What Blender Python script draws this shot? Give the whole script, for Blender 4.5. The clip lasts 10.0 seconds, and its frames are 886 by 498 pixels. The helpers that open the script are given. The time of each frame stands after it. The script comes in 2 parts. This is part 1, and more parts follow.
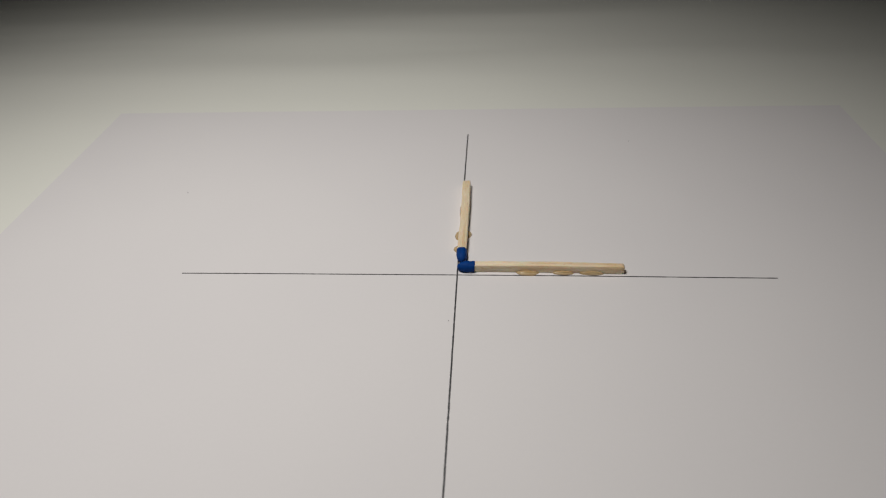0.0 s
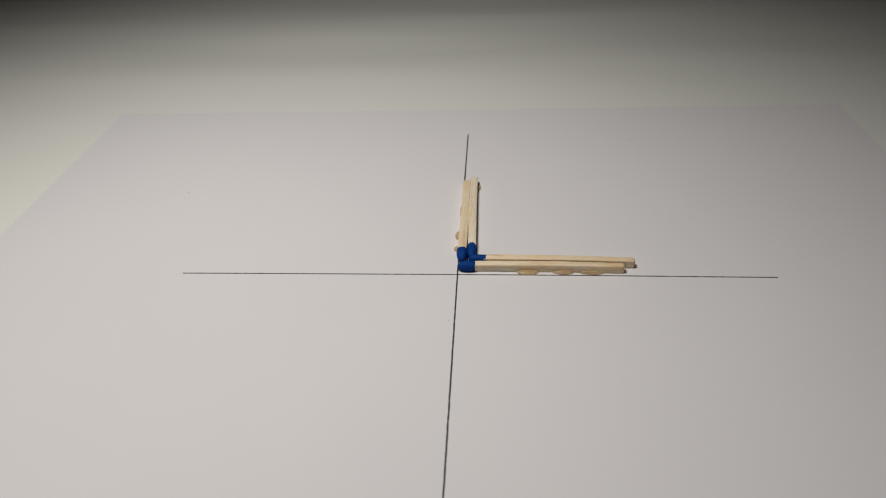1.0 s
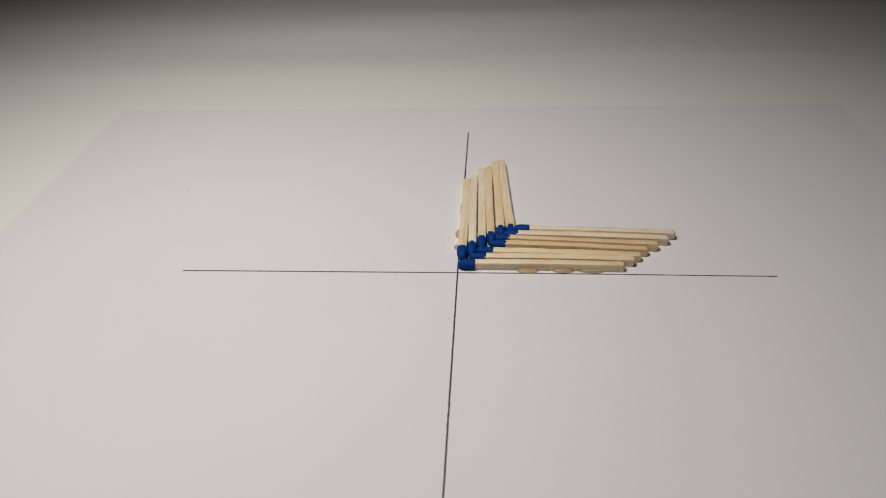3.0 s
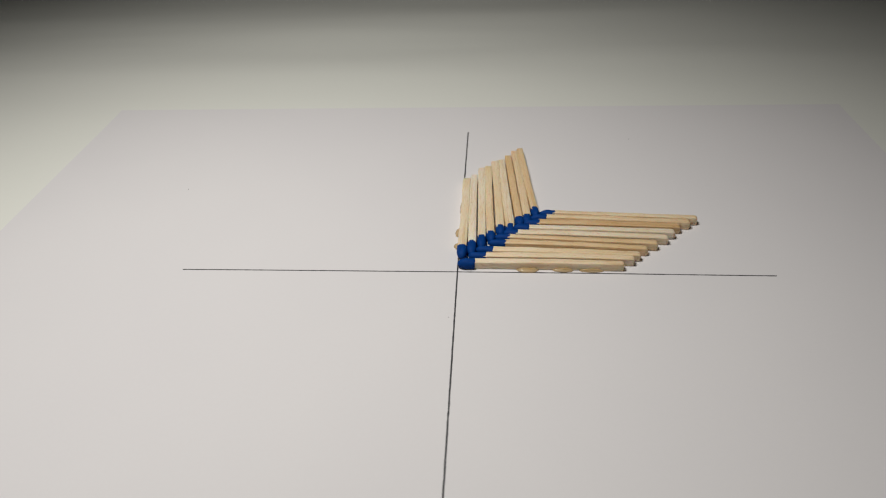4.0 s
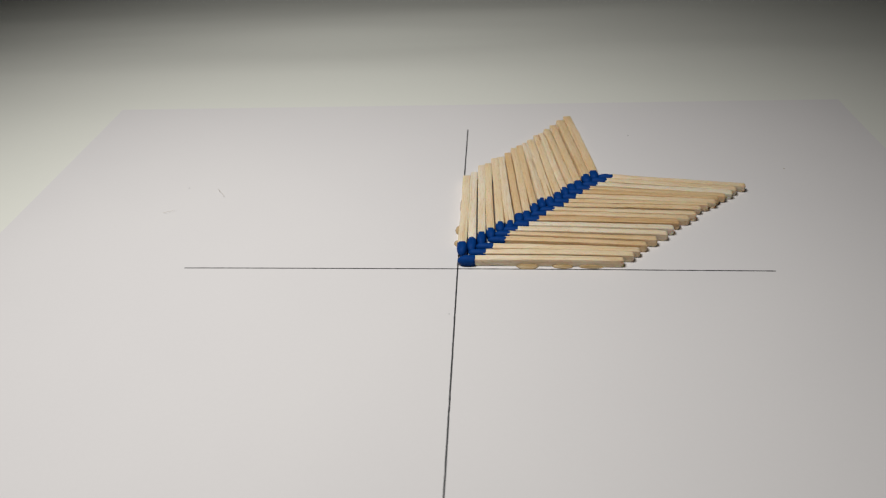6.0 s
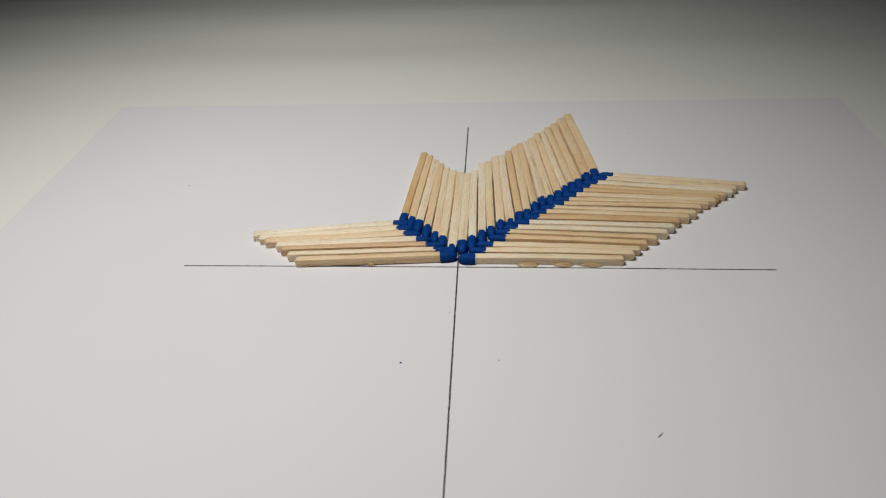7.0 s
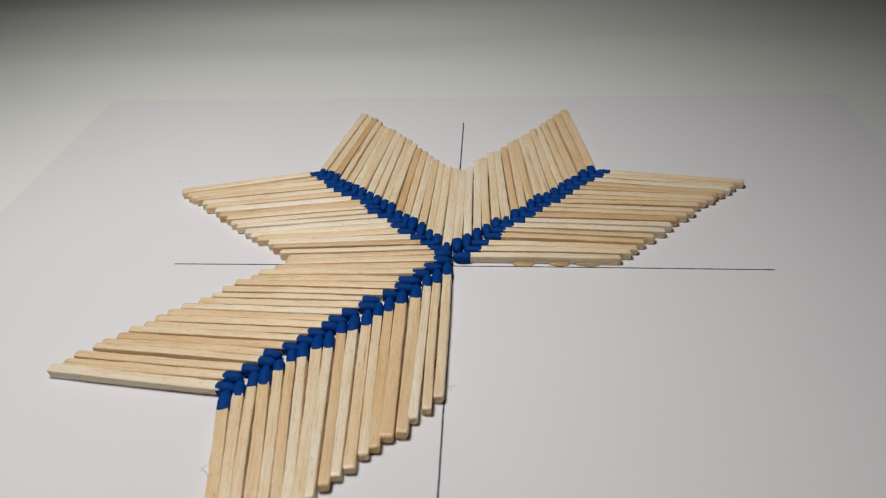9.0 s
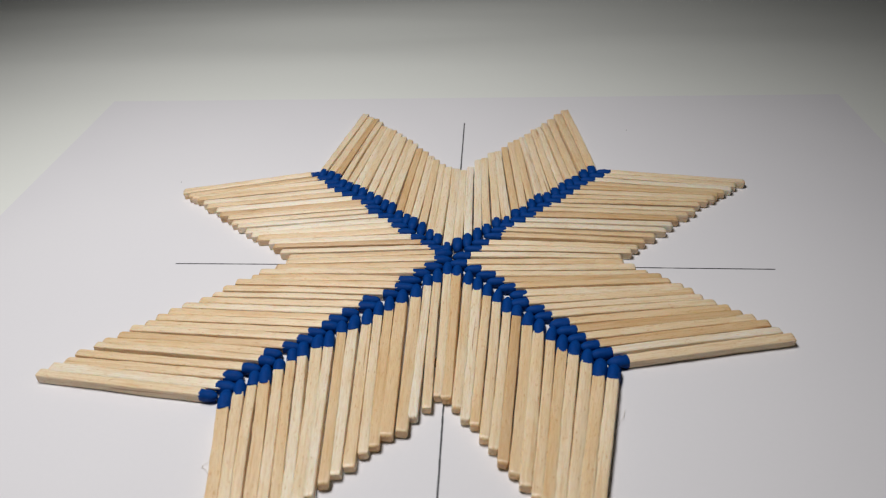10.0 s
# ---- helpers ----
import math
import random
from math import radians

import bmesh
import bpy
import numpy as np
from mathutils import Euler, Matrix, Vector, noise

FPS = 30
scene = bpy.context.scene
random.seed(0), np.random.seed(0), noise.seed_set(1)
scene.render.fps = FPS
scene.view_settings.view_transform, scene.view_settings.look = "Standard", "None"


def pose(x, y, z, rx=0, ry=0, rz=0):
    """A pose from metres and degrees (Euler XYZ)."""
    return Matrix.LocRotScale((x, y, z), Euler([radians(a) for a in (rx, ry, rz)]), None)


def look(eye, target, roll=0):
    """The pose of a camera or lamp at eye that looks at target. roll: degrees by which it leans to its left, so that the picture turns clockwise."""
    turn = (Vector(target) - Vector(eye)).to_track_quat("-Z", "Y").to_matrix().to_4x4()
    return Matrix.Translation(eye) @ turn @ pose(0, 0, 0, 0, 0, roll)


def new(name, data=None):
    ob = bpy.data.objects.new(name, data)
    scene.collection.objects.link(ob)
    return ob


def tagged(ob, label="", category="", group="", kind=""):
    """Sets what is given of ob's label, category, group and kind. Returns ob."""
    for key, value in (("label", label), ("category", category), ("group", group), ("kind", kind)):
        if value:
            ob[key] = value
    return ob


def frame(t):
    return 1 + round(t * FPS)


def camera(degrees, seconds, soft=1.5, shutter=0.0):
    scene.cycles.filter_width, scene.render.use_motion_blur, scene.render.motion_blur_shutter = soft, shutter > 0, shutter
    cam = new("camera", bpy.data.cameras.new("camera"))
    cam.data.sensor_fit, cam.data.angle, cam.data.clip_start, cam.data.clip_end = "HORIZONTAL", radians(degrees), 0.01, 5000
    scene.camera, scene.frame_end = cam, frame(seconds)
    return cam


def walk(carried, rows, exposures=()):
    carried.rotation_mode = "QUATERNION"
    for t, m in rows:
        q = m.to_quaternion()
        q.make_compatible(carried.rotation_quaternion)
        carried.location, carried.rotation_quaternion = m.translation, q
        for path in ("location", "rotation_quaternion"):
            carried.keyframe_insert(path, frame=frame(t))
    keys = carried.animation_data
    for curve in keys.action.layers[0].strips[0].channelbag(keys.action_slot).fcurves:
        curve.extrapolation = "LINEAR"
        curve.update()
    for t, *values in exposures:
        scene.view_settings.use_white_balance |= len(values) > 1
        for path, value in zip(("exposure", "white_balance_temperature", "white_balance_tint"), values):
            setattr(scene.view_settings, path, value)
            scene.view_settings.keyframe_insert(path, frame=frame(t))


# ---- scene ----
# camera and its path
cam = camera(67.85, 10.0, soft=1.15)
cam.data.dof.use_dof = True
cam.data.dof.focus_distance = 0.188
cam.data.dof.aperture_fstop = 22.0
PATH = [
    (0, pose(0.00917, -0.14481, 0.11909, 52.856, 2.281, 3.314)),
    (0.5, pose(0.00916, -0.14489, 0.11902, 52.877, 2.278, 3.324)),
    (1, pose(0.00940, -0.14515, 0.11909, 52.890, 2.384, 3.341)),
    (1.5, pose(0.00944, -0.14518, 0.11911, 52.866, 2.399, 3.341)),
    (2, pose(0.00939, -0.14473, 0.11987, 52.594, 2.386, 3.310)),
    (2.5, pose(0.00921, -0.14491, 0.11939, 52.680, 2.301, 3.335)),
    (4, pose(0.00883, -0.14556, 0.11904, 52.742, 2.101, 3.341)),
    (4.5, pose(0.00932, -0.14553, 0.11938, 52.679, 2.369, 3.319)),
    (4.7, pose(0.00932, -0.14553, 0.11938, 52.679, 2.369, 3.319)),
    (4.8, pose(0.00928, -0.14614, 0.11945, 52.531, 2.477, 3.221)),
    (5, pose(0.00928, -0.14614, 0.11945, 52.531, 2.477, 3.221)),
    (5.5, pose(0.00925, -0.14629, 0.11933, 52.565, 2.468, 3.217)),
    (7, pose(0.00907, -0.14599, 0.11930, 52.348, 2.341, 3.272)),
    (7.5, pose(0.00899, -0.14510, 0.12024, 51.846, 2.355, 3.244)),
    (7.7, pose(0.00899, -0.14510, 0.12024, 51.846, 2.355, 3.244)),
    (7.8, pose(0.00970, -0.14247, 0.12083, 51.412, 2.352, 2.975)),
    (8, pose(0.00970, -0.14247, 0.12083, 51.412, 2.352, 2.975)),
    (8.5, pose(0.00898, -0.14266, 0.11929, 51.631, 2.019, 2.926)),
    (9, pose(0.00899, -0.14271, 0.11918, 51.637, 1.974, 3.018)),
    (9.5, pose(0.00900, -0.14305, 0.11916, 51.683, 2.031, 2.968)),
    (10, pose(0.00956, -0.14322, 0.11883, 51.797, 2.109, 3.169)),
]

EXPOSURES = [(0.0, 0.03, 6460, 10), (0.5, 0.02, 6460, 10), (1.5, 0.09, 6460, 10), (2.5, 0.11, 6450, 10), (4.0, 0.21, 6420, 9),
             (4.5, 0.25, 6420, 9), (5.0, 0.25, 6420, 9), (5.5, 0.28, 6400, 9), (7.0, 0.19, 6280, 8), (7.5, 0.15, 6480, 10),
             (7.7, 0.15, 6480, 10), (7.8, 0.13, 6480, 10), (8.0, 0.13, 6450, 10), (8.5, 0.13, 6210, 11), (9.0, 0.18, 6200, 10),
             (9.5, 0.25, 6240, 13), (10.0, 0.31, 6110, 11)]
walk(cam, PATH, EXPOSURES)

# light: one warm-white desk lamp over the sheet, in a dim room
world = bpy.data.worlds.new("room_air")
world.use_nodes = True
world.node_tree.nodes["Background"].inputs[0].default_value = (1.0, 0.94, 0.86, 1)
world.node_tree.nodes["Background"].inputs[1].default_value = 0.10
scene.world = world
lamp_data = bpy.data.lights.new("desk_lamp", "SPOT")
lamp_data.energy = 3.15
lamp_data.color = (1.0, 0.95, 0.88)
lamp_data.shadow_soft_size = 0.05
lamp_data.spot_size = radians(126)
lamp_data.spot_blend = 1.0
lamp = new("desk_lamp", lamp_data)
lamp.matrix_world = look((-0.082, -0.01, 0.32), (-0.066, -0.034, 0.0))


# ---- materials ----
def material(name, rough=0.5):
    m = bpy.data.materials.new(name)
    m.use_nodes = True
    b = m.node_tree.nodes["Principled BSDF"]
    b.inputs["Roughness"].default_value = rough
    return m, m.node_tree.nodes, m.node_tree.links, b


def ramp(nodes, links, src, stops):
    r = nodes.new("ShaderNodeValToRGB")
    while len(r.color_ramp.elements) < len(stops):
        r.color_ramp.elements.new(0.5)
    for e, (p, c) in zip(r.color_ramp.elements, stops):
        e.position, e.color = p, (*c, 1)
    links.new(src, r.inputs[0])
    return r


def noise_tex(nodes, links, scale, detail=4.0, stretch=(1, 1, 1), rough=0.55, offset=None):
    tc = nodes.new("ShaderNodeTexCoord")
    mp = nodes.new("ShaderNodeMapping")
    mp.inputs["Scale"].default_value = stretch
    links.new(tc.outputs["Object"], mp.inputs[0])
    if offset is not None:
        links.new(offset, mp.inputs["Location"])
    n = nodes.new("ShaderNodeTexNoise")
    n.inputs["Scale"].default_value, n.inputs["Detail"].default_value = scale, detail
    n.inputs["Roughness"].default_value = rough
    links.new(mp.outputs[0], n.inputs["Vector"])
    return n


def bump(nodes, links, b, src, dist, strength=1.0):
    u = nodes.new("ShaderNodeBump")
    u.inputs["Distance"].default_value, u.inputs["Strength"].default_value = dist, strength
    links.new(src, u.inputs["Height"])
    links.new(u.outputs[0], b.inputs["Normal"])


def mixed(nodes, links, fac, a, b, mode="MIX"):
    m = nodes.new("ShaderNodeMix")
    m.data_type, m.blend_type = "RGBA", mode
    for sock, v in ((m.inputs[0], fac), (m.inputs[6], a), (m.inputs[7], b)):
        if isinstance(v, (int, float)):
            sock.default_value = v
        elif isinstance(v, tuple):
            sock.default_value = (*v, 1)
        else:
            links.new(v, sock)
    return m.outputs[2]


def paper_material(name, c0, c1, big, fine):
    m, n, l, b = material(name, 0.75)
    a = noise_tex(n, l, big, 3)
    r = ramp(n, l, a.outputs[0], [(0.3, c0), (0.7, c1)])
    f = noise_tex(n, l, fine, 6)
    g = ramp(n, l, f.outputs[0], [(0.3, (0.99, 0.99, 0.99)), (0.7, (1, 1, 1))])
    l.new(mixed(n, l, 1.0, r.outputs[0], g.outputs[0], "MULTIPLY"), b.inputs["Base Color"])
    b.inputs["Specular IOR Level"].default_value = 0.25
    bump(n, l, b, f.outputs[0], 0.00002, 0.3)
    return m


PAPER = paper_material("white_paper", (0.76, 0.75, 0.775), (0.79, 0.78, 0.80), 9, 900)
UNDER = paper_material("under_sheet", (0.80, 0.82, 0.775), (0.825, 0.84, 0.795), 6, 500)


def wood_material():
    m, n, l, b = material("aspen_wood", 0.55)
    info = n.new("ShaderNodeObjectInfo")
    mul = n.new("ShaderNodeVectorMath")
    mul.operation = "SCALE"
    comb = n.new("ShaderNodeCombineXYZ")
    for k in range(3):
        l.new(info.outputs["Random"], comb.inputs[k])
    l.new(comb.outputs[0], mul.inputs[0])
    mul.inputs["Scale"].default_value = 37.0
    shift = mul.outputs[0]
    tone = ramp(n, l, info.outputs["Random"], [(0.0, (0.69, 0.48, 0.265)), (0.14, (0.825, 0.63, 0.39)), (0.5, (0.88, 0.72, 0.50)),
                                               (0.86, (0.905, 0.775, 0.58)), (1.0, (0.93, 0.855, 0.72))])
    c = tone.outputs[0]
    fibre = noise_tex(n, l, 4200, 4, (0.07, 1, 1), 0.6, shift)
    bands = noise_tex(n, l, 1250, 3, (0.035, 1, 1), 0.5, shift)
    fleck = noise_tex(n, l, 2300, 2, (0.28, 1, 1), 0.5, shift)
    slit = noise_tex(n, l, 1150, 2, (0.035, 1, 1), 0.4, shift)
    soak = noise_tex(n, l, 150, 3, (0.45, 1, 1), 0.55, shift)
    for tex, amount, stops in (
            (fibre, 0.75, [(0.34, (0.86, 0.78, 0.66)), (0.56, (1, 1, 1))]),
            (bands, 0.7, [(0.30, (0.86, 0.76, 0.62)), (0.50, (1, 1, 1))]),
            (fleck, 0.75, [(0.28, (0.80, 0.65, 0.47)), (0.38, (1, 1, 1)), (0.66, (1, 1, 1)), (0.76, (0.90, 0.78, 0.62))]),
            (slit, 0.8, [(0.24, (0.55, 0.35, 0.20)), (0.30, (1, 1, 1)), (0.70, (1, 1, 1)), (0.78, (0.88, 0.72, 0.56))]),
            (soak, 0.75, [(0.38, (1, 1, 1)), (0.68, (0.98, 0.91, 0.79))])):
        c = mixed(n, l, amount, c, ramp(n, l, tex.outputs[0], stops).outputs[0], "MULTIPLY")
    tc = n.new("ShaderNodeTexCoord")
    sep = n.new("ShaderNodeSeparateXYZ")
    l.new(tc.outputs["Normal"], sep.inputs[0])
    endgrain = ramp(n, l, sep.outputs[0], [(0.6, (1, 1, 1)), (0.85, (1.0, 0.91, 0.77))])
    c = mixed(n, l, 1.0, c, endgrain.outputs[0], "MULTIPLY")
    l.new(c, b.inputs["Base Color"])
    gloss = ramp(n, l, soak.outputs[0], [(0.32, (0.58, 0.58, 0.58)), (0.66, (0.36, 0.36, 0.36))])
    l.new(gloss.outputs[0], b.inputs["Roughness"])
    b.inputs["Specular IOR Level"].default_value = 0.9
    # the fibres spread the sheen round the stick
    b.inputs["Anisotropic"].default_value = 0.8
    around = n.new("ShaderNodeTangent")
    around.direction_type, around.axis = "RADIAL", "X"
    l.new(around.outputs[0], b.inputs["Tangent"])
    b.inputs["Subsurface Weight"].default_value = 0.42
    b.inputs["Subsurface Radius"].default_value = (1.0, 0.62, 0.34)
    b.inputs["Subsurface Scale"].default_value = 0.0007
    both = mixed(n, l, 0.5, fleck.outputs[0], fibre.outputs[0])
    bump(n, l, b, both, 0.00022, 0.9)
    return m


def head_material():
    m, n, l, b = material("blue_match_compound", 0.5)
    a = noise_tex(n, l, 700, 4)
    r = ramp(n, l, a.outputs[0], [(0.3, (0.002, 0.036, 0.190)), (0.7, (0.003, 0.054, 0.262))])
    l.new(r.outputs[0], b.inputs["Base Color"])
    grit = noise_tex(n, l, 5200, 2)
    g = ramp(n, l, grit.outputs[0], [(0.66, (0.55, 0.55, 0.55)), (0.76, (0.16, 0.16, 0.16))])
    l.new(g.outputs[0], b.inputs["Roughness"])
    dent = noise_tex(n, l, 950, 3)
    b.inputs["Specular IOR Level"].default_value = 0.09
    bump(n, l, b, mixed(n, l, 0.4, dent.outputs[0], grit.outputs[0]), 0.00030, 0.7)
    return m


def glue_material():
    m, n, l, b = material("dried_amber_glue", 0.18)
    a = noise_tex(n, l, 300, 3)
    r = ramp(n, l, a.outputs[0], [(0.3, (0.70, 0.48, 0.21)), (0.7, (0.80, 0.62, 0.34))])
    l.new(r.outputs[0], b.inputs["Base Color"])
    b.inputs["Alpha"].default_value = 0.45
    return m


def ink_material():
    m, n, l, b = material("pencil_ink", 0.55)
    a = noise_tex(n, l, 2500, 4)
    r = ramp(n, l, a.outputs[0], [(0.3, (0.022, 0.022, 0.026)), (0.75, (0.09, 0.09, 0.10))])
    l.new(r.outputs[0], b.inputs["Base Color"])
    return m


def plaster_material(name, c):
    m, n, l, b = material(name, 0.9)
    a = noise_tex(n, l, 3, 5)
    r = ramp(n, l, a.outputs[0], [(0.3, tuple(v * 0.9 for v in c)), (0.7, c)])
    l.new(r.outputs[0], b.inputs["Base Color"])
    return m


WOOD, HEAD, GLUE, INK = wood_material(), head_material(), glue_material(), ink_material()
WALL = plaster_material("wall_paint", (0.45, 0.43, 0.40))
FLOOR = plaster_material("floor_boards", (0.22, 0.15, 0.10))


# ---- building helpers ----
def mesh_of(name, bm, mat, smooth=False):
    me = bpy.data.meshes.new(name)
    bm.normal_update()
    bm.to_mesh(me)
    bm.free()
    me.materials.append(mat)
    if smooth:
        for p in me.polygons:
            p.use_smooth = True
    return me


def part(name, me, parent, label=""):
    ob = new(name, me)
    ob.parent = parent
    return tagged(ob, label)


def slab(x0, x1, y0, y1, z0, z1):
    bm = bmesh.new()
    v = [bm.verts.new((x, y, z)) for z in (z0, z1) for x, y in ((x0, y0), (x1, y0), (x1, y1), (x0, y1))]
    for f in ((3, 2, 1, 0), (4, 5, 6, 7), (0, 1, 5, 4), (1, 2, 6, 5), (2, 3, 7, 6), (3, 0, 4, 7)):
        bm.faces.new([v[i] for i in f])
    return bm


def rings(sections, cap=True):
    """A tube through closed rings of points."""
    bm = bmesh.new()
    rows = [[bm.verts.new(p) for p in s] for s in sections]
    for a, b in zip(rows, rows[1:]):
        n = len(a)
        for i in range(n):
            bm.faces.new((a[i], a[(i + 1) % n], b[(i + 1) % n], b[i]))
    if cap:
        bm.faces.new(rows[0][::-1])
        bm.faces.new(rows[-1])
    bmesh.ops.recalc_face_normals(bm, faces=bm.faces)
    return bm


# ---- the room and the table ----
tagged(new("floor", mesh_of("floor", slab(-2, 2, -2, 2, -0.80, -0.75), FLOOR)), "dark wooden floor of a dim room", "floor", kind="structure")
tagged(new("ceiling", mesh_of("ceiling", slab(-2, 2, -2, 2, 1.75, 1.8), WALL)), "plain painted ceiling in shade", "ceiling", kind="structure")
for side, s in (("north", slab(-2, 2, 2, 2.1, -0.75, 1.75)), ("south", slab(-2, 2, -2.1, -2, -0.75, 1.75)),
                ("east", slab(2, 2.1, -2, 2, -0.75, 1.75)), ("west", slab(-2.1, -2, -2, 2, -0.75, 1.75))):
    tagged(new("wall_" + side, mesh_of("wall_" + side, s, WALL)), "plain painted wall of a dim room", "wall", kind="structure")


def wavy_sheet(x0, x1, y0, y1, z, nx, ny, height, thick):
    """A sheet of paper or board with thickness; height(x, y) lifts it."""
    bm = bmesh.new()
    g = {}
    for k, dz in ((0, thick), (1, 0.0)):
        for i in range(nx + 1):
            for j in range(ny + 1):
                x, y = x0 + (x1 - x0) * i / nx, y0 + (y1 - y0) * j / ny
                g[k, i, j] = bm.verts.new((x, y, z + dz + height(x, y)))
    for i in range(nx):
        for j in range(ny):
            bm.faces.new((g[0, i, j], g[0, i + 1, j], g[0, i + 1, j + 1], g[0, i, j + 1]))
            bm.faces.new((g[1, i, j + 1], g[1, i + 1, j + 1], g[1, i + 1, j], g[1, i, j]))
    for i in range(nx):
        bm.faces.new((g[1, i, 0], g[1, i + 1, 0], g[0, i + 1, 0], g[0, i, 0]))
        bm.faces.new((g[0, i, ny], g[0, i + 1, ny], g[1, i + 1, ny], g[1, i, ny]))
    for j in range(ny):
        bm.faces.new((g[0, 0, j], g[0, 0, j + 1], g[1, 0, j + 1], g[1, 0, j]))
        bm.faces.new((g[1, nx, j], g[1, nx, j + 1], g[0, nx, j + 1], g[0, nx, j]))
    return bm


TOP = -0.00016     # top of the white cover below the sheet


def swell(x, y):
    """Slow waves of the cover beyond the sheet."""
    far = max(0.0, min(1.0, (y - 0.10) / 0.08))
    bend = 2.6 * noise.noise((x * 5, y * 6, 2.0))
    return far * (0.0014 * math.sin(y * 62 + x * 4 + bend) * (0.5 + 0.7 * noise.noise((x * 4 + 3, y * 5, 7.0)))
                  + 0.0013 * noise.noise((x * 7 + y * 4, y * 34, 0.5)) + 0.00016 * noise.noise((x * 16, y * 120, 3.5)))


table = new("table")
tagged(table, "plain wooden table under a white cover", "table")
part("tabletop", mesh_of("tabletop", slab(-0.7, 0.7, -0.6, 0.6, -0.035, -0.006), FLOOR), table)
for x in (-0.64, 0.64):
    for y in (-0.54, 0.54):
        part("leg", mesh_of("leg", slab(x - 0.025, x + 0.025, y - 0.025, y + 0.025, -0.75, -0.035), FLOOR), table)
cover = new("table_cover", mesh_of("table_cover", wavy_sheet(-0.66, 0.66, -0.56, 0.56, -0.006, 66, 420, swell, TOP + 0.006), UNDER, True))
tagged(cover, "large white paper cover spread over the table", "table cover")


def curl(x, y):
    """The sheet lies flat and lifts a little at its far edge."""
    e = max(0.0, (y - 0.085) / 0.022)
    return 0.00012 * e * e


SHEET_X, SHEET_Y = (-0.1488, 0.1482), (-0.1025, 0.1075)
sheet = new("paper_sheet", mesh_of("paper_sheet", wavy_sheet(*SHEET_X, *SHEET_Y, TOP + 0.00004, 60, 84, curl, -TOP - 0.00004), PAPER))
tagged(sheet, "white sheet of paper with a ruled cross lying on the cover", "paper")


# the ruled cross: thin raised strokes of ink on the sheet
def stroke(pts, width):
    bm = bmesh.new()
    rows = []
    for i, (x, y) in enumerate(pts):
        x2, y2 = pts[min(i + 1, len(pts) - 1)]
        x1, y1 = pts[max(i - 1, 0)]
        d = Vector((y1 - y2, x2 - x1, 0)).normalized()
        w = width * (0.85 + 0.3 * noise.noise((x * 900, y * 900, 0))) / 2
        rows.append([bm.verts.new((x + d.x * s * w, y + d.y * s * w, z)) for s, z in ((-1, 0.00001), (-1, 0.00005), (1, 0.00005), (1, 0.00001))])
    for a, b in zip(rows, rows[1:]):
        for i in range(3):
            bm.faces.new((a[i], a[i + 1], b[i + 1], b[i]))
    bm.faces.new(rows[0][::-1])
    bm.faces.new(rows[-1])
    bmesh.ops.recalc_face_normals(bm, faces=bm.faces)
    return bm


def wobble(u):
    return 0.00022 * math.sin(u * 55) + 0.00006 * noise.noise((u * 400, 3.1, 0))


def level(x):
    """The line across, drawn by hand: a slight hump on its west half, falling to the east."""
    return (0.00012 * math.sin((x + 0.08) / 0.08 * math.pi) if x < 0 else -0.0005 * x / 0.088) - 0.00022


across = [(-0.0806 + 0.1688 * i / 160, level(-0.0806 + 0.1688 * i / 160) + 0.3 * wobble(-0.08 + 0.169 * i / 160)) for i in range(161)]
along = [(0.0001 + 0.0007 * max(0.0, j / 80 - 1) + 0.00005 * noise.noise((j * 0.3, 9.0, 0)), -0.086 + 0.1715 * j / 160) for j in range(161)]
part("ruled_line", mesh_of("ruled_line", stroke(across, 0.00040), INK), sheet, "thin black line ruled across the sheet")
part("ruled_line", mesh_of("ruled_line", stroke(along, 0.00050), INK), sheet, "black line ruled along the sheet")

# ---- matches ----
WIDE, TALL = 0.00264, 0.00240


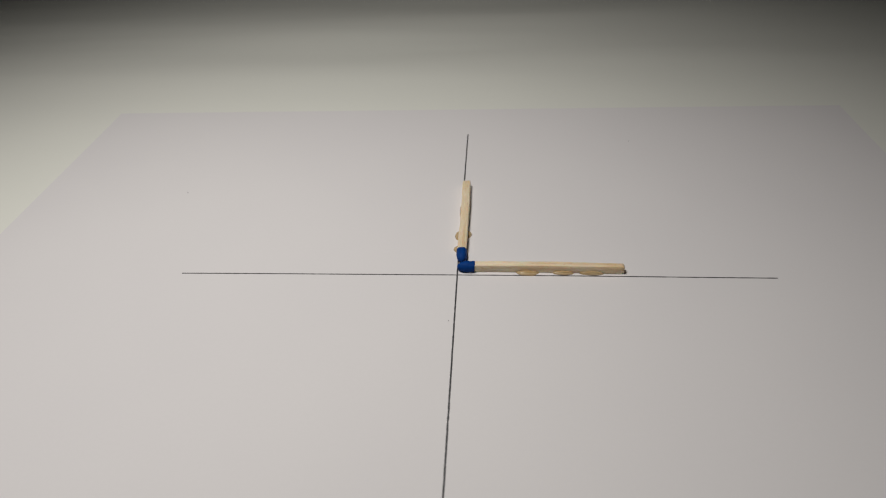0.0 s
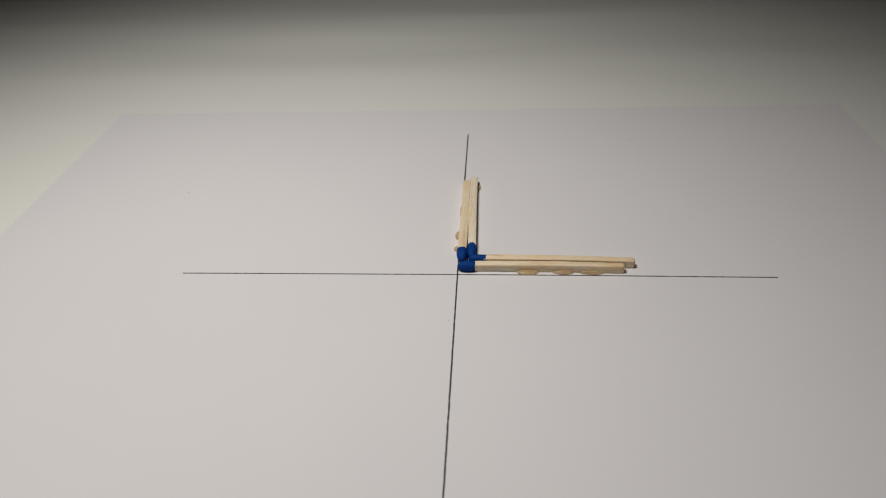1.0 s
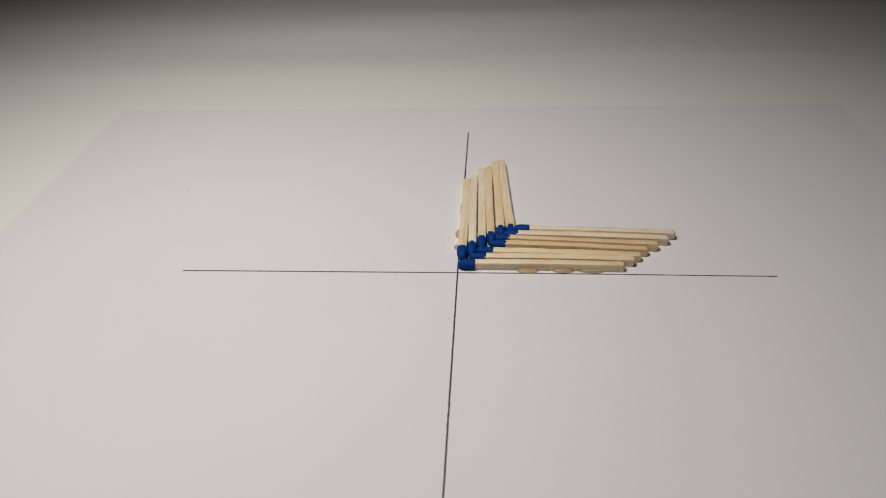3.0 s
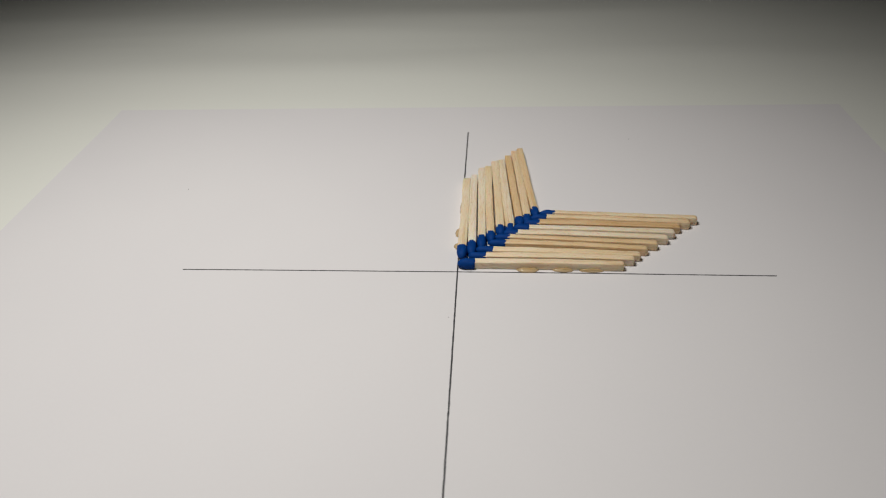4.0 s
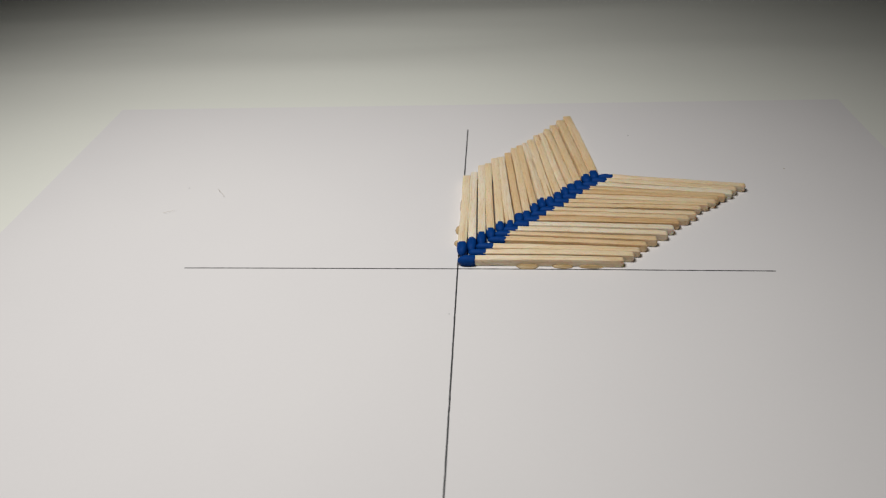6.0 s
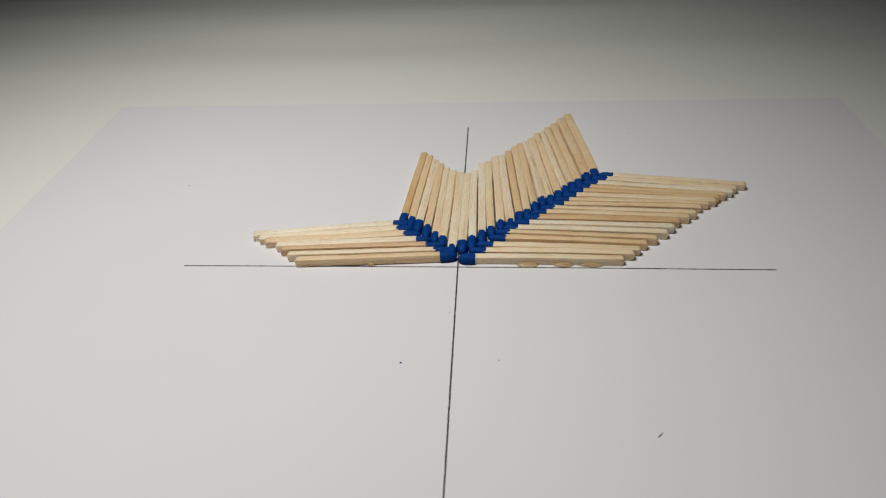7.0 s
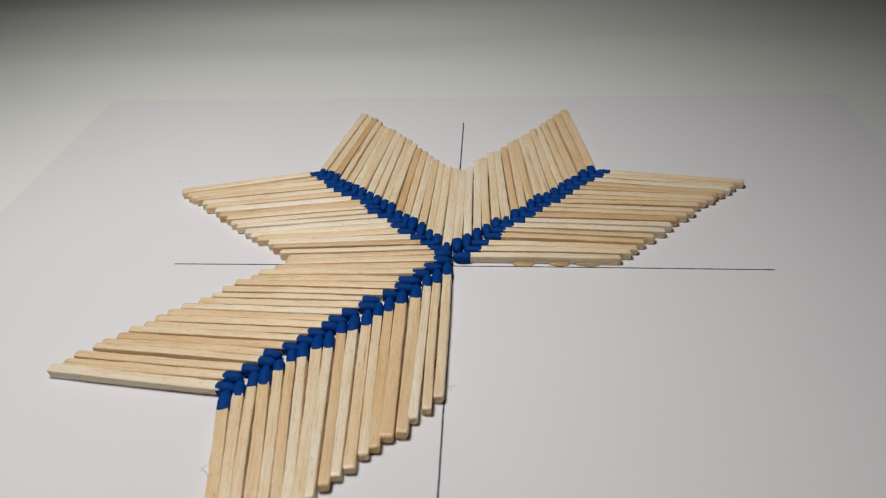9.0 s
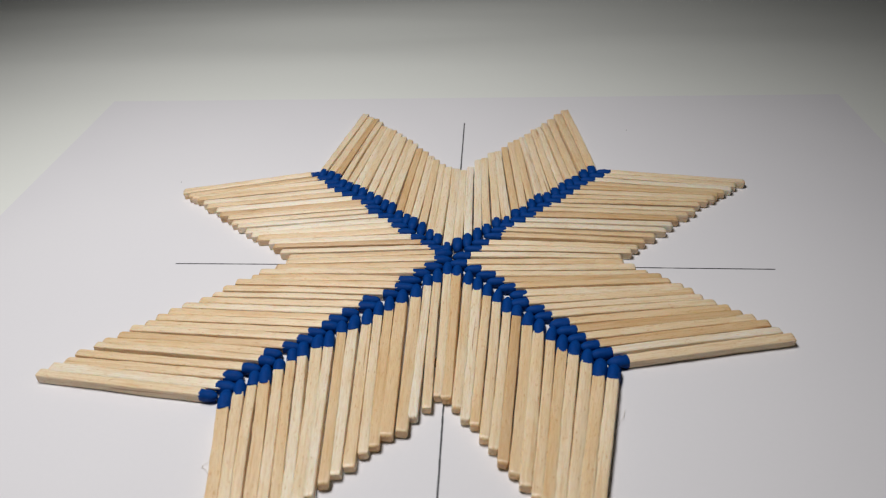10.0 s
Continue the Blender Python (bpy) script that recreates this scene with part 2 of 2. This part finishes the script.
def stick_mesh(length, wide, rnd):
    """A squared splint of aspen, its head's end at x = 0, slightly bowed, with worn edges, chips and a blunt end."""
    h, n = WIDE / 2 * rnd.uniform(0.94, 1.02), 34
    tall = rnd.uniform(0.92, 1.08) * TALL / WIDE
    fill = wide / WIDE
    bow_y, bow_z = rnd.uniform(-1, 1) * 0.00022, rnd.uniform(0, 1) * 0.00012
    twist = rnd.uniform(-9, 9)
    seed = rnd.random() * 100
    cut = [rnd.uniform(0.08, 0.18), rnd.uniform(0.08, 0.18), rnd.uniform(0.10, 0.30), rnd.uniform(0.10, 0.30)]
    blunt = rnd.uniform(0.6, 0.85)
    ends = ((0.0010, 1.0), (0.0005, 0.97), (0.00018, 0.5 + blunt / 2), (0.0, blunt))
    sec = []
    for k in range(n + 1):
        u = k / n
        x, end = -0.0012 + (length + 0.0012) * u, 0.8 if k == 0 else 1.0
        if k > n - 4:
            x, end = length - ends[k - n + 3][0], ends[k - n + 3][1]
        ring = []
        for c, (sy, sz) in enumerate(((-1, -1), (1, -1), (1, 1), (-1, 1))):
            r = cut[c] * h * (1 + 0.7 * noise.noise((seed + c * 7, u * 6, 0)))
            r += h * 0.9 * max(0.0, noise.noise((seed + c * 13, u * 9, 4.0)) - 0.38) * (1 if sz > 0 else 0)
            wob = 1 + 0.08 * noise.noise((seed, u * 4, c * 3.0)) + 0.05 * noise.noise((seed + 50, u * 13, c * 3.0)) + 0.045 * noise.noise((seed + 80, u * 31, c * 3.0))
            for step in (0, 45, 90):
                a = radians(180 + 90 * c + step)
                y, z = sy * (h - r) + r * math.cos(a), sz * (h - r) + r * math.sin(a)
                ring.append((y * fill * wob * end, z * wob * end * tall))
        t = radians(twist * (u - 0.5))
        arc = 1 - (2 * u - 1) ** 2
        sec.append([(x + (0.00016 * noise.noise((y * 900, z * 900, seed)) if k == n else 0), y * math.cos(t) - z * math.sin(t) + bow_y * arc,
                     y * math.sin(t) + z * math.cos(t) + bow_z * arc) for y, z in ring])
    me = mesh_of("stick", rings(sec), WOOD, True)
    me.set_sharp_from_angle(angle=radians(50))
    return me


def head_mesh(length, wide, rnd, plump=1.0):
    """The dipped head: from a squared rim round the wood at x = 0 it swells into an egg with a rounded tip at x = -length."""
    n, seed = 16, rnd.random() * 100
    fat = rnd.uniform(0.96, 1.06) * plump
    lean, lift = rnd.uniform(-1, 1) * 0.00022, rnd.uniform(-0.4, 1) * 0.00012
    belly = rnd.uniform(-0.07, 0.07)
    peak = max(0.0, rnd.uniform(-0.6, 1.0)) * 0.00045
    prof = [(0.0, 1.00), (0.03, 1.045), (0.12, 1.07), (0.26, 1.12), (0.40, 1.14), (0.54, 1.12), (0.67, 1.04), (0.78, 0.90), (0.87, 0.71), (0.94, 0.49), (0.98, 0.28), (1.0, 0.10)]
    sec = []
    for u, r in prof:
        ring = []
        sq = max(0.03, 0.80 - 2.8 * u)
        at = u + belly * math.sin(math.pi * u)
        for k in range(n):
            a = 2 * math.pi * (k + 0.5) / n
            c, s = math.cos(a), math.sin(a)
            q = (abs(c) ** 5 + abs(s) ** 5) ** -0.2
            rad = (r if u == 0 else 1 + (r * fat - 1) if u < 0.5 else r * fat) * (1 + (q - 1) * sq)
            rad *= 1 + (0.13 * noise.noise((c * 1.3 + seed, s * 1.3, u * 3)) if u > 0.05 else 0.0)
            x = -length * at
            if u < 0.1:
                x += (0.00024 * noise.noise((c * 1.6 + seed, s * 1.6, 0.0)) + peak * max(0.0, s) * (1 - abs(c))) * (1 - u * 8)
            z = rad * s * TALL * 0.53 + lift * u
            ring.append((x, rad * c * wide / 2 + lean * u, max(z, -TALL / 2 + 0.00003)))
        sec.append(ring)
    return mesh_of("head", rings(sec), HEAD, True)


rnd = random.Random(7)
WIDTHS = {w: 0.00226 + 0.00018 * w for w in range(-3, 5)}
STICKS = {(L, w): [stick_mesh(L * 0.001, WIDTHS[w], rnd) for _ in range(2)] for L in range(36, 48) for w in WIDTHS}
HEADS = {(w, k): [head_mesh(k * 0.0002, 0.45 * WIDE + 0.55 * WIDTHS[w], rnd) for _ in range(2)] for w in WIDTHS for k in range(18, 34)}
PLUMP = [head_mesh(0.0050, WIDE, rnd, 1.08), head_mesh(0.0052, WIDE, rnd, 1.04)]

# junction of wood and head in mm, heading in degrees, and the second at which each one is laid; then the length of bare wood in mm
EAST_BACK = [
    (5.0, 2.15, -0.9, 0),
    (8.2, 5.1, -1.7, 0.1),
    (10.3, 8.0, -2.8, 1.3),
    (13.8, 11.3, -3.9, 2),
    (15.2, 14.0, -3.9, 2.2),
    (17.7, 16.4, -3.1, 2.6),
    (21.2, 19.0, -2.8, 3),
    (24.4, 21.9, -3.0, 3.3),
    (26.8, 24.5, -3.5, 3.65),
    (29.5, 26.9, -3.8, 3.9),
    (32.5, 29.3, -2.7, 4.3),
    (34.3, 31.7, -3.3, 4.6),
    (37.0, 34.1, -4.3, 4.9),
    (39.4, 36.7, -5.4, 5.1),
    (42.0, 39.2, -6.7, 5.3),
    (44.7, 41.6, -7.5, 5.6),
    (47.7, 44.0, -8.1, 5.85),
    (50.2, 46.4, -8.3, 6),
]
EAST_BACK_WOOD = [42, 42, 42, 41, 43, 44, 43, 42, 43, 43, 42, 43, 43, 42, 42, 42, 41, 42]
NORTH_EAST = [
    (1.1, 9.5, 89.3, 0),
    (4.0, 11.7, 90.0, 0.9),
    (6.8, 14.5, 90.5, 1.6),
    (9.5, 16.5, 91.1, 2.1),
    (12.4, 20.0, 92.0, 2.4),
    (15.4, 20.3, 93.3, 2.7),
    (18.3, 24.2, 93.9, 3.15),
    (20.8, 25.7, 94.0, 3.5),
    (23.3, 29.5, 94.8, 3.75),
    (25.7, 33.0, 95.8, 4.1),
    (28.4, 33.6, 96.2, 4.4),
    (31.2, 36.3, 96.5, 4.8),
    (33.6, 38.9, 97.5, 4.9),
    (36.0, 41.3, 97.8, 5.1),
    (38.4, 43.4, 97.3, 5.4),
    (41.4, 47.3, 97.4, 5.8),
    (44.3, 49.8, 97.1, 6.05),
]
NORTH_EAST_WOOD = [38, 38, 40, 39, 39, 40, 39, 41, 39, 37, 39, 40, 39, 40, 41, 41, 42]
WEST_BACK = [
    (-5.1, 2.9, 183.6, 6.15),
    (-7.0, 5.3, 183.3, 6.35),
    (-9.7, 7.7, 183.1, 6.55),
    (-12.7, 10.3, 183.8, 6.7),
    (-16.7, 13.1, 185.0, 6.9),
    (-19.1, 15.9, 186.6, 6.9),
    (-20.5, 18.5, 187.8, 7),
    (-23.8, 20.9, 187.6, 7.1),
    (-27.3, 23.3, 188.4, 7.1),
    (-28.4, 25.7, 188.4, 7.2),
    (-30.3, 28.1, 189.1, 7.3),
    (-33.5, 30.5, 189.0, 7.3),
    (-37.2, 32.9, 189.6, 7.4),
    (-40.2, 35.3, 189.9, 7.5),
    (-42.9, 37.7, 190.5, 7.5),
    (-44.2, 40.1, 192.2, 7.6),
    (-47.2, 42.5, 194.3, 7.7),
    (-49.9, 44.9, 194.8, 7.8),
]
WEST_BACK_WOOD = [42, 43, 43, 42, 42, 42, 43, 43, 42, 43, 44, 43, 43, 42, 42, 43, 42, 42]
NORTH_WEST = [
    (-1.8, 7.5, 88.7, 6.25),
    (-4.8, 11.6, 87.8, 6.45),
    (-7.2, 13.8, 87.5, 6.65),
    (-9.9, 17.3, 86.9, 6.75),
    (-12.6, 19.9, 85.8, 6.9),
    (-15.0, 21.4, 85.7, 7),
    (-17.4, 23.5, 85.3, 7),
    (-20.1, 27.9, 84.3, 7.1),
    (-22.5, 29.1, 84.0, 7.2),
    (-25.2, 32.0, 83.6, 7.3),
    (-27.8, 34.0, 82.9, 7.3),
    (-30.6, 36.4, 82.0, 7.4),
    (-33.1, 38.1, 81.4, 7.5),
    (-35.6, 39.8, 80.7, 7.5),
    (-38.1, 41.2, 80.1, 7.6),
    (-40.5, 45.1, 79.2, 7.7),
    (-43.0, 46.6, 79.0, 7.8),
    (-45.8, 48.1, 78.6, 7.8),
]
NORTH_WEST_WOOD = [41, 38, 38, 37, 37, 39, 39, 38, 40, 39, 40, 40, 40, 40, 42, 41, 41, 42]
WEST_FRONT = [
    (-5.2, 0.3, 182.9, 7.8),
    (-7.6, -2.7, 182.0, 7.9),
    (-10.5, -5.4, 181.0, 8),
    (-14.2, -8.5, 180.0, 8),
    (-15.0, -11.3, 179.0, 8.1),
    (-17.8, -14.0, 178.8, 8.2),
    (-22.8, -16.4, 178.9, 8.2),
    (-23.5, -18.8, 178.8, 8.3),
    (-27.5, -21.4, 178.1, 8.4),
    (-30.4, -23.9, 177.7, 8.4),
    (-31.8, -26.3, 177.7, 8.5),
    (-34.8, -28.7, 177.5, 8.6),
    (-37.0, -31.1, 176.8, 8.6),
    (-40.0, -33.5, 176.7, 8.7),
    (-44.1, -35.9, 176.2, 8.7),
    (-44.6, -38.3, 175.2, 8.8),
    (-48.0, -40.7, 175.4, 8.9),
    (-51.6, -43.1, 175.4, 8.9),
    (-52.3, -46.3, 174.0, 9),
    (-55.6, -48.7, 173.2, 9.1),
]
WEST_FRONT_WOOD = [42, 42, 43, 41, 44, 44, 41, 43, 43, 43, 44, 43, 44, 43, 42, 43, 43, 41, 43, 42]
SOUTH_WEST = [
    (-1.1, -6.6, -90.0, 7.8),
    (-3.8, -9.9, -89.5, 7.9),
    (-6.3, -11.5, -90.0, 8),
    (-9.0, -16.3, -89.2, 8.1),
    (-12.5, -18.5, -88.6, 8.1),
    (-15.5, -21.1, -87.6, 8.2),
    (-18.1, -23.0, -86.7, 8.3),
    (-20.6, -26.1, -86.6, 8.3),
    (-23.7, -28.0, -85.9, 8.4),
    (-26.4, -29.4, -85.0, 8.5),
    (-28.8, -34.0, -84.7, 8.5),
    (-31.6, -34.6, -83.5, 8.6),
    (-34.4, -37.4, -82.1, 8.6),
    (-36.8, -38.9, -81.4, 8.7),
    (-39.2, -41.8, -81.2, 8.8),
    (-41.6, -45.6, -80.4, 8.8),
    (-44.1, -46.5, -79.9, 8.9),
    (-46.5, -49.4, -78.9, 9),
    (-48.9, -53.1, -78.4, 9),
]
SOUTH_WEST_WOOD = [42, 42, 43, 42, 41, 41, 41, 41, 41, 42, 40, 42, 42, 42, 42, 42, 42, 42, 42]
EAST_FRONT = [
    (4.2, -1.3, 1.0, 9.1),
    (8.0, -3.7, 1.5, 9.2),
    (12.0, -6.1, 1.3, 9.2),
    (14.3, -8.6, 2.8, 9.3),
    (17.2, -11.1, 3.6, 9.3),
    (20.2, -13.8, 4.1, 9.4),
    (20.4, -16.9, 5.9, 9.5),
    (24.3, -19.3, 6.2, 9.5),
    (26.1, -21.7, 6.7, 9.6),
    (30.1, -24.1, 7.7, 9.7),
    (31.8, -26.7, 8.4, 9.7),
    (33.6, -29.1, 9.8, 9.8),
    (36.5, -31.5, 10.3, 9.9),
    (39.3, -33.9, 10.2, 9.9),
    (42.7, -36.3, 11.1, 10),
]
EAST_FRONT_WOOD = [43, 42, 41, 42, 41, 41, 43, 41, 42, 41, 42, 43, 43, 42, 41]
SOUTH_EAST = [
    (1.5, -7.3, -90.9, 9.1),
    (4.4, -10.7, -91.8, 9.2),
    (7.2, -12.9, -92.8, 9.2),
    (9.7, -15.3, -93.5, 9.3),
    (12.2, -17.7, -94.1, 9.3),
    (14.7, -21.2, -95.1, 9.4),
    (17.1, -22.6, -95.5, 9.5),
    (19.7, -26.0, -96.0, 9.6),
    (22.3, -28.6, -96.7, 9.6),
    (25.1, -31.1, -97.8, 9.7),
    (27.5, -34.3, -98.5, 9.8),
    (30.2, -35.7, -99.6, 9.8),
    (32.8, -38.1, -100.7, 9.9),
    (35.2, -42.1, -101.9, 10),
    (38.3, -42.6, -103.2, 10),
]
SOUTH_EAST_WOOD = [42, 41, 42, 41, 42, 41, 43, 42, 42, 42, 42, 42, 42, 42, 42]

ARMS = [(EAST_BACK, EAST_BACK_WOOD), (NORTH_EAST, NORTH_EAST_WOOD), (WEST_BACK, WEST_BACK_WOOD), (NORTH_WEST, NORTH_WEST_WOOD),
        (WEST_FRONT, WEST_FRONT_WOOD), (SOUTH_WEST, SOUTH_WEST_WOOD), (EAST_FRONT, EAST_FRONT_WOOD), (SOUTH_EAST, SOUTH_EAST_WOOD)]
laid = []
# beads of glue: arm, index -> millimetres from the head, side, length
GLUED = {(0, 0): ((15, -1, 6.5, 1.15), (25, -1, 6, 0.6), (33, -1, 7, 0.4)), (1, 0): ((2.2, 1, 3.6, 1.2), (9, 1, 5.0, 1.3), (9.5, -1, 4.4, 1.2), (23, 1, 8, 0.5)),
         (1, 1): ((34.5, -1, 4, 1.0),), (1, 2): ((4.5, -1, 4, 1.1), (15, -1, 5, 1.1)), (1, 4): ((3, -1, 5.5, 1.7), (18, -1, 5.5, 1.4), (27, -1, 4, 0.7)), (2, 0): ((20, 1, 2.5, 0.6),),
         (4, 8): ((12, 1, 5, 0.5),), (5, 12): ((5, 1, 4, 0.9), (11, 1, 5, 0.9)), (7, 11): ((3, -1, 6, 0.8), (10, -1, 6, 0.8)), (7, 13): ((8, 1, 6, 0.8), (14, 1, 5, 0.8)),
         (7, 8): ((36, 1, 5, 0.6),), (5, 0): ((30, -1, 4, 0.5), (12, -1, 7, 0.4))}


def glue_mesh(at, side, size, out):
    """A flat bead that ran out under the stick on to the paper."""
    sec = []
    for i in range(11):
        u = -1 + 2 * i / 10
        w = max(0.06, math.sqrt(max(0.0, 1 - u * u)) * (1 + 0.35 * noise.noise((u * 2 + at * 900, side, size * 800))))
        sec.append([(at + u * size / 2, side * (WIDE / 2 - 0.0004 + w * (out + 0.0004) * math.cos(a)), -TALL / 2 + 0.00002 + w * 0.0008 * max(0.0, math.sin(a)))
                    for a in [math.pi * k / 8 for k in range(9)]])
    return mesh_of("glue_blob", rings(sec), GLUE, True)


def head_room(arm, x, y, turn):
    """How long, in mm, a head can be before it pushes into the heads of the row that it meets."""
    dx, dy = -math.cos(radians(turn)), -math.sin(radians(turn))
    for k in range(28 if arm < 4 else 32, 19, -1):
        px, py = x + (k * 0.2 - 1.1) * dx, y + (k * 0.2 - 1.1) * dy
        clear = True
        for qx, qy, qt, _ in ARMS[arm - 1][0]:
            ax, ay = -math.cos(radians(qt)), -math.sin(radians(qt))
            u = max(-1.0, min(3.8, (px - qx) * ax + (py - qy) * ay))
            clear &= math.hypot(px - qx - u * ax, py - qy - u * ay) > (2.0 if arm < 4 else 1.45)
        if clear:
            return k * 0.2
    return 4.2


def lay_matches():
    count = 0
    for arm, (rows, woods) in enumerate(ARMS):
        for i, ((x, y, turn, when), wood) in enumerate(zip(rows, woods)):
            match = tagged(new("matchstick"), "unlit wooden match with a blue head lying on paper", "match", "matches of the star")
            match.empty_display_size = 0.005
            near = [math.hypot(x - q[0], y - q[1]) * abs(math.sin(radians(turn) - math.atan2(q[1] - y, q[0] - x)))
                    for q in rows[max(0, i - 1):i] + rows[i + 1:i + 2]]
            w = max(-3, min(4, round((sum(near) / len(near) - (2.76, 2.62, 2.74, 2.60, 2.62, 2.62, 2.62, 2.62)[arm] + rnd.uniform(-0.1, 0.1)) / 0.18)))
            if arm == 0 and i < 5:
                w = min(w, -1)    # the first ones laid are slim, with clear gaps
            part("stick", rnd.choice(STICKS[min(47, max(36, int(wood))), w]), match)
            long = head_room(arm, x, y, turn) if arm % 2 else rnd.uniform(4.0, 4.9) if arm == 4 and i > 7 else 6.2 if arm == 4 and i in (3, 4) else rnd.uniform(4.5, 5.5)
            part("head", rnd.choice(PLUMP if i == 0 and arm < 3 else HEADS[min(4, w + (1 if arm in (5, 7) else 0)), round(long / 0.2)]), match, "matt blue match head")
            for at, side, size, out in GLUED.get((arm, i), ()):
                part("glue_blob", glue_mesh(at / 1000, side, size / 1000, out / 1000), match, "glossy amber bead of dried glue")
            roll = rnd.uniform(-7, 7)
            place = pose(x / 1000, y / 1000, TALL / 2 + 0.00005 + 0.0009 * abs(math.sin(radians(roll))), roll, 0, turn)
            # before its turn it lies ready in a row on the cover behind the camera
            if abs(math.cos(radians(turn))) > 0.7:
                ready = pose(-0.16 + 0.056 * (count % 7), -0.19 - 0.0045 * (count // 7), TOP + WIDE / 2 + 0.0002, 0, 0, 0 if math.cos(radians(turn)) > 0 else 180)
            else:
                ready = pose(-0.20 + 0.0045 * (count % 90), (-0.36 if math.sin(radians(turn)) > 0 else -0.34) - 0.06 * (count // 90), TOP + WIDE / 2 + 0.0002, 0, 0, 90 if math.sin(radians(turn)) > 0 else -90)
            match.matrix_basis = place
            laid.append((match, when, ready, place))
            count += 1


lay_matches()


# ---- specks, crumbs and lint on the sheet ----
def speck(name, label, x, y, size, mat, seed, long=1.0):
    bm = bmesh.new()
    bmesh.ops.create_icosphere(bm, subdivisions=1, radius=size / 2)
    for v in bm.verts:
        v.co *= 1 + 0.5 * noise.noise(v.co * 2000 + Vector((seed, 0, 0)))
        v.co.x *= long
        v.co.z *= 0.6
    low = min(v.co.z for v in bm.verts)
    for v in bm.verts:
        v.co.z -= low
    ob = tagged(new(name, mesh_of(name, bm, mat)), label, "crumb")
    ob.matrix_basis = pose(x, y, 0.00002, 0, 0, seed * 40)
    return ob


def lint(x, y, turn, size, seed):
    """A loose wood fibre or hair, curled on the sheet."""
    sec = []
    for i in range(15):
        u = i / 14
        px, py = size * (u - 0.5), size * 0.22 * noise.noise((u * 1.8 + seed, 0, 0))
        pz = 0.00008 + size * 0.12 * (0.5 + 0.5 * noise.noise((u * 3 + seed, 5, 0)))
        sec.append([(px, py + 0.000035 * math.cos(a), pz + 0.000035 * math.sin(a)) for a in (0, 1.57, 3.14, 4.71)])
    ob = tagged(new("lint", mesh_of("lint", rings(sec), FIBRE)), "fine pale curl of loose wood fibre", "lint")
    ob.matrix_basis = pose(x, y, 0.00002, 0, 0, turn)
    return ob


FIBRE = plaster_material("pale_fibre", (0.7, 0.64, 0.55))
SPLINT = plaster_material("brown_splinter", (0.35, 0.24, 0.14))
speck("speck", "tiny dark speck on the white sheet", -0.0014, -0.0191, 0.00024, INK, 1)
speck("speck", "tiny dark speck on the white sheet", -0.0954, 0.0438, 0.0003, INK, 2)
speck("speck", "tiny dark speck on the white sheet", 0.061, 0.079, 0.0003, INK, 3)
# loose bits that drop on the sheet and are swept off again: thing, seconds of coming and going
LOOSE = [
    (speck("crumb", "blue crumb of match head on paper", -0.0124, -0.0371, 0.00042, HEAD, 4, 1.6), 6.9, 7.75),
    (speck("crumb", "tiny blue crumb of match head on paper", 0.0114, -0.0358, 0.00026, HEAD, 5), 6.7, 7.75),
    (speck("splinter", "short brown wood splinter lying on paper", 0.0458, -0.0565, 0.00034, SPLINT, 1.1, 6.5), 6.4, 7.75),
    (lint(-0.0415, -0.0088, -70, 0.0026, 14.6), 7.2, 7.75),
    (lint(0.0013, -0.0437, 20, 0.0028, 1.0), 7.78, 20),
    (lint(0.0016, -0.0442, 80, 0.0022, 2.0), 7.78, 20),
    (lint(-0.0489, -0.0660, 70, 0.0024, 3.0), 8.98, 20),
    (lint(-0.0486, -0.0672, 130, 0.0026, 4.0), 8.98, 20),
    (lint(0.0388, -0.0522, 60, 0.0055, 5.5), 9.98, 20),
    (lint(0.0021, 0.0016, -35, 0.0050, 6.2), -1, 0.06),
    (lint(-0.0830, 0.0405, -50, 0.0060, 7.3), 5.35, 6.1),
    (lint(-0.0968, 0.0290, 25, 0.0042, 8.1), 5.35, 6.1),
    (lint(0.0721, -0.0268, 20, 0.0026, 9.4), 6.4, 6.96),
    (lint(0.0726, -0.0272, 100, 0.0020, 10.2), 6.4, 6.96),
    (lint(0.0118, -0.0290, 85, 0.0030, 11.7), 7.05, 7.75),
    (lint(-0.0655, 0.0103, -60, 0.0045, 12.9), 7.05, 7.75),
    (lint(-0.1040, -0.0212, -20, 0.0020, 13.5), 8.35, 8.85),
    (speck("speck", "tiny dark speck on the white sheet", 0.1090, 0.0540, 0.0004, SPLINT, 8), 5.35, 6.1),
]


def motions():
    for match, when, ready, place in laid:
        if when <= 0:
            continue
        walk(match, [(0.0, ready), (when - 0.08, ready), (when - 0.045, place), (10.0, place)])
    for k, (bit, come, go) in enumerate(LOOSE):
        place = bit.matrix_basis.copy()
        away = Matrix.Translation((0.12 + 0.01 * k - place.translation.x, -0.17 - place.translation.y, TOP + 0.0001 - place.translation.z)) @ place
        rows = [(0.0, place), (go - 0.03, place)] if come < 0 else [(0.0, away), (come - 0.07, away), (come - 0.03, place)]
        if go < 10:
            rows += [(go, place), (go + 0.04, away)] if come > 0 else [(go + 0.01, away)]
        walk(bit, rows + [(10.0, away if go < 10 else place)])


motions()
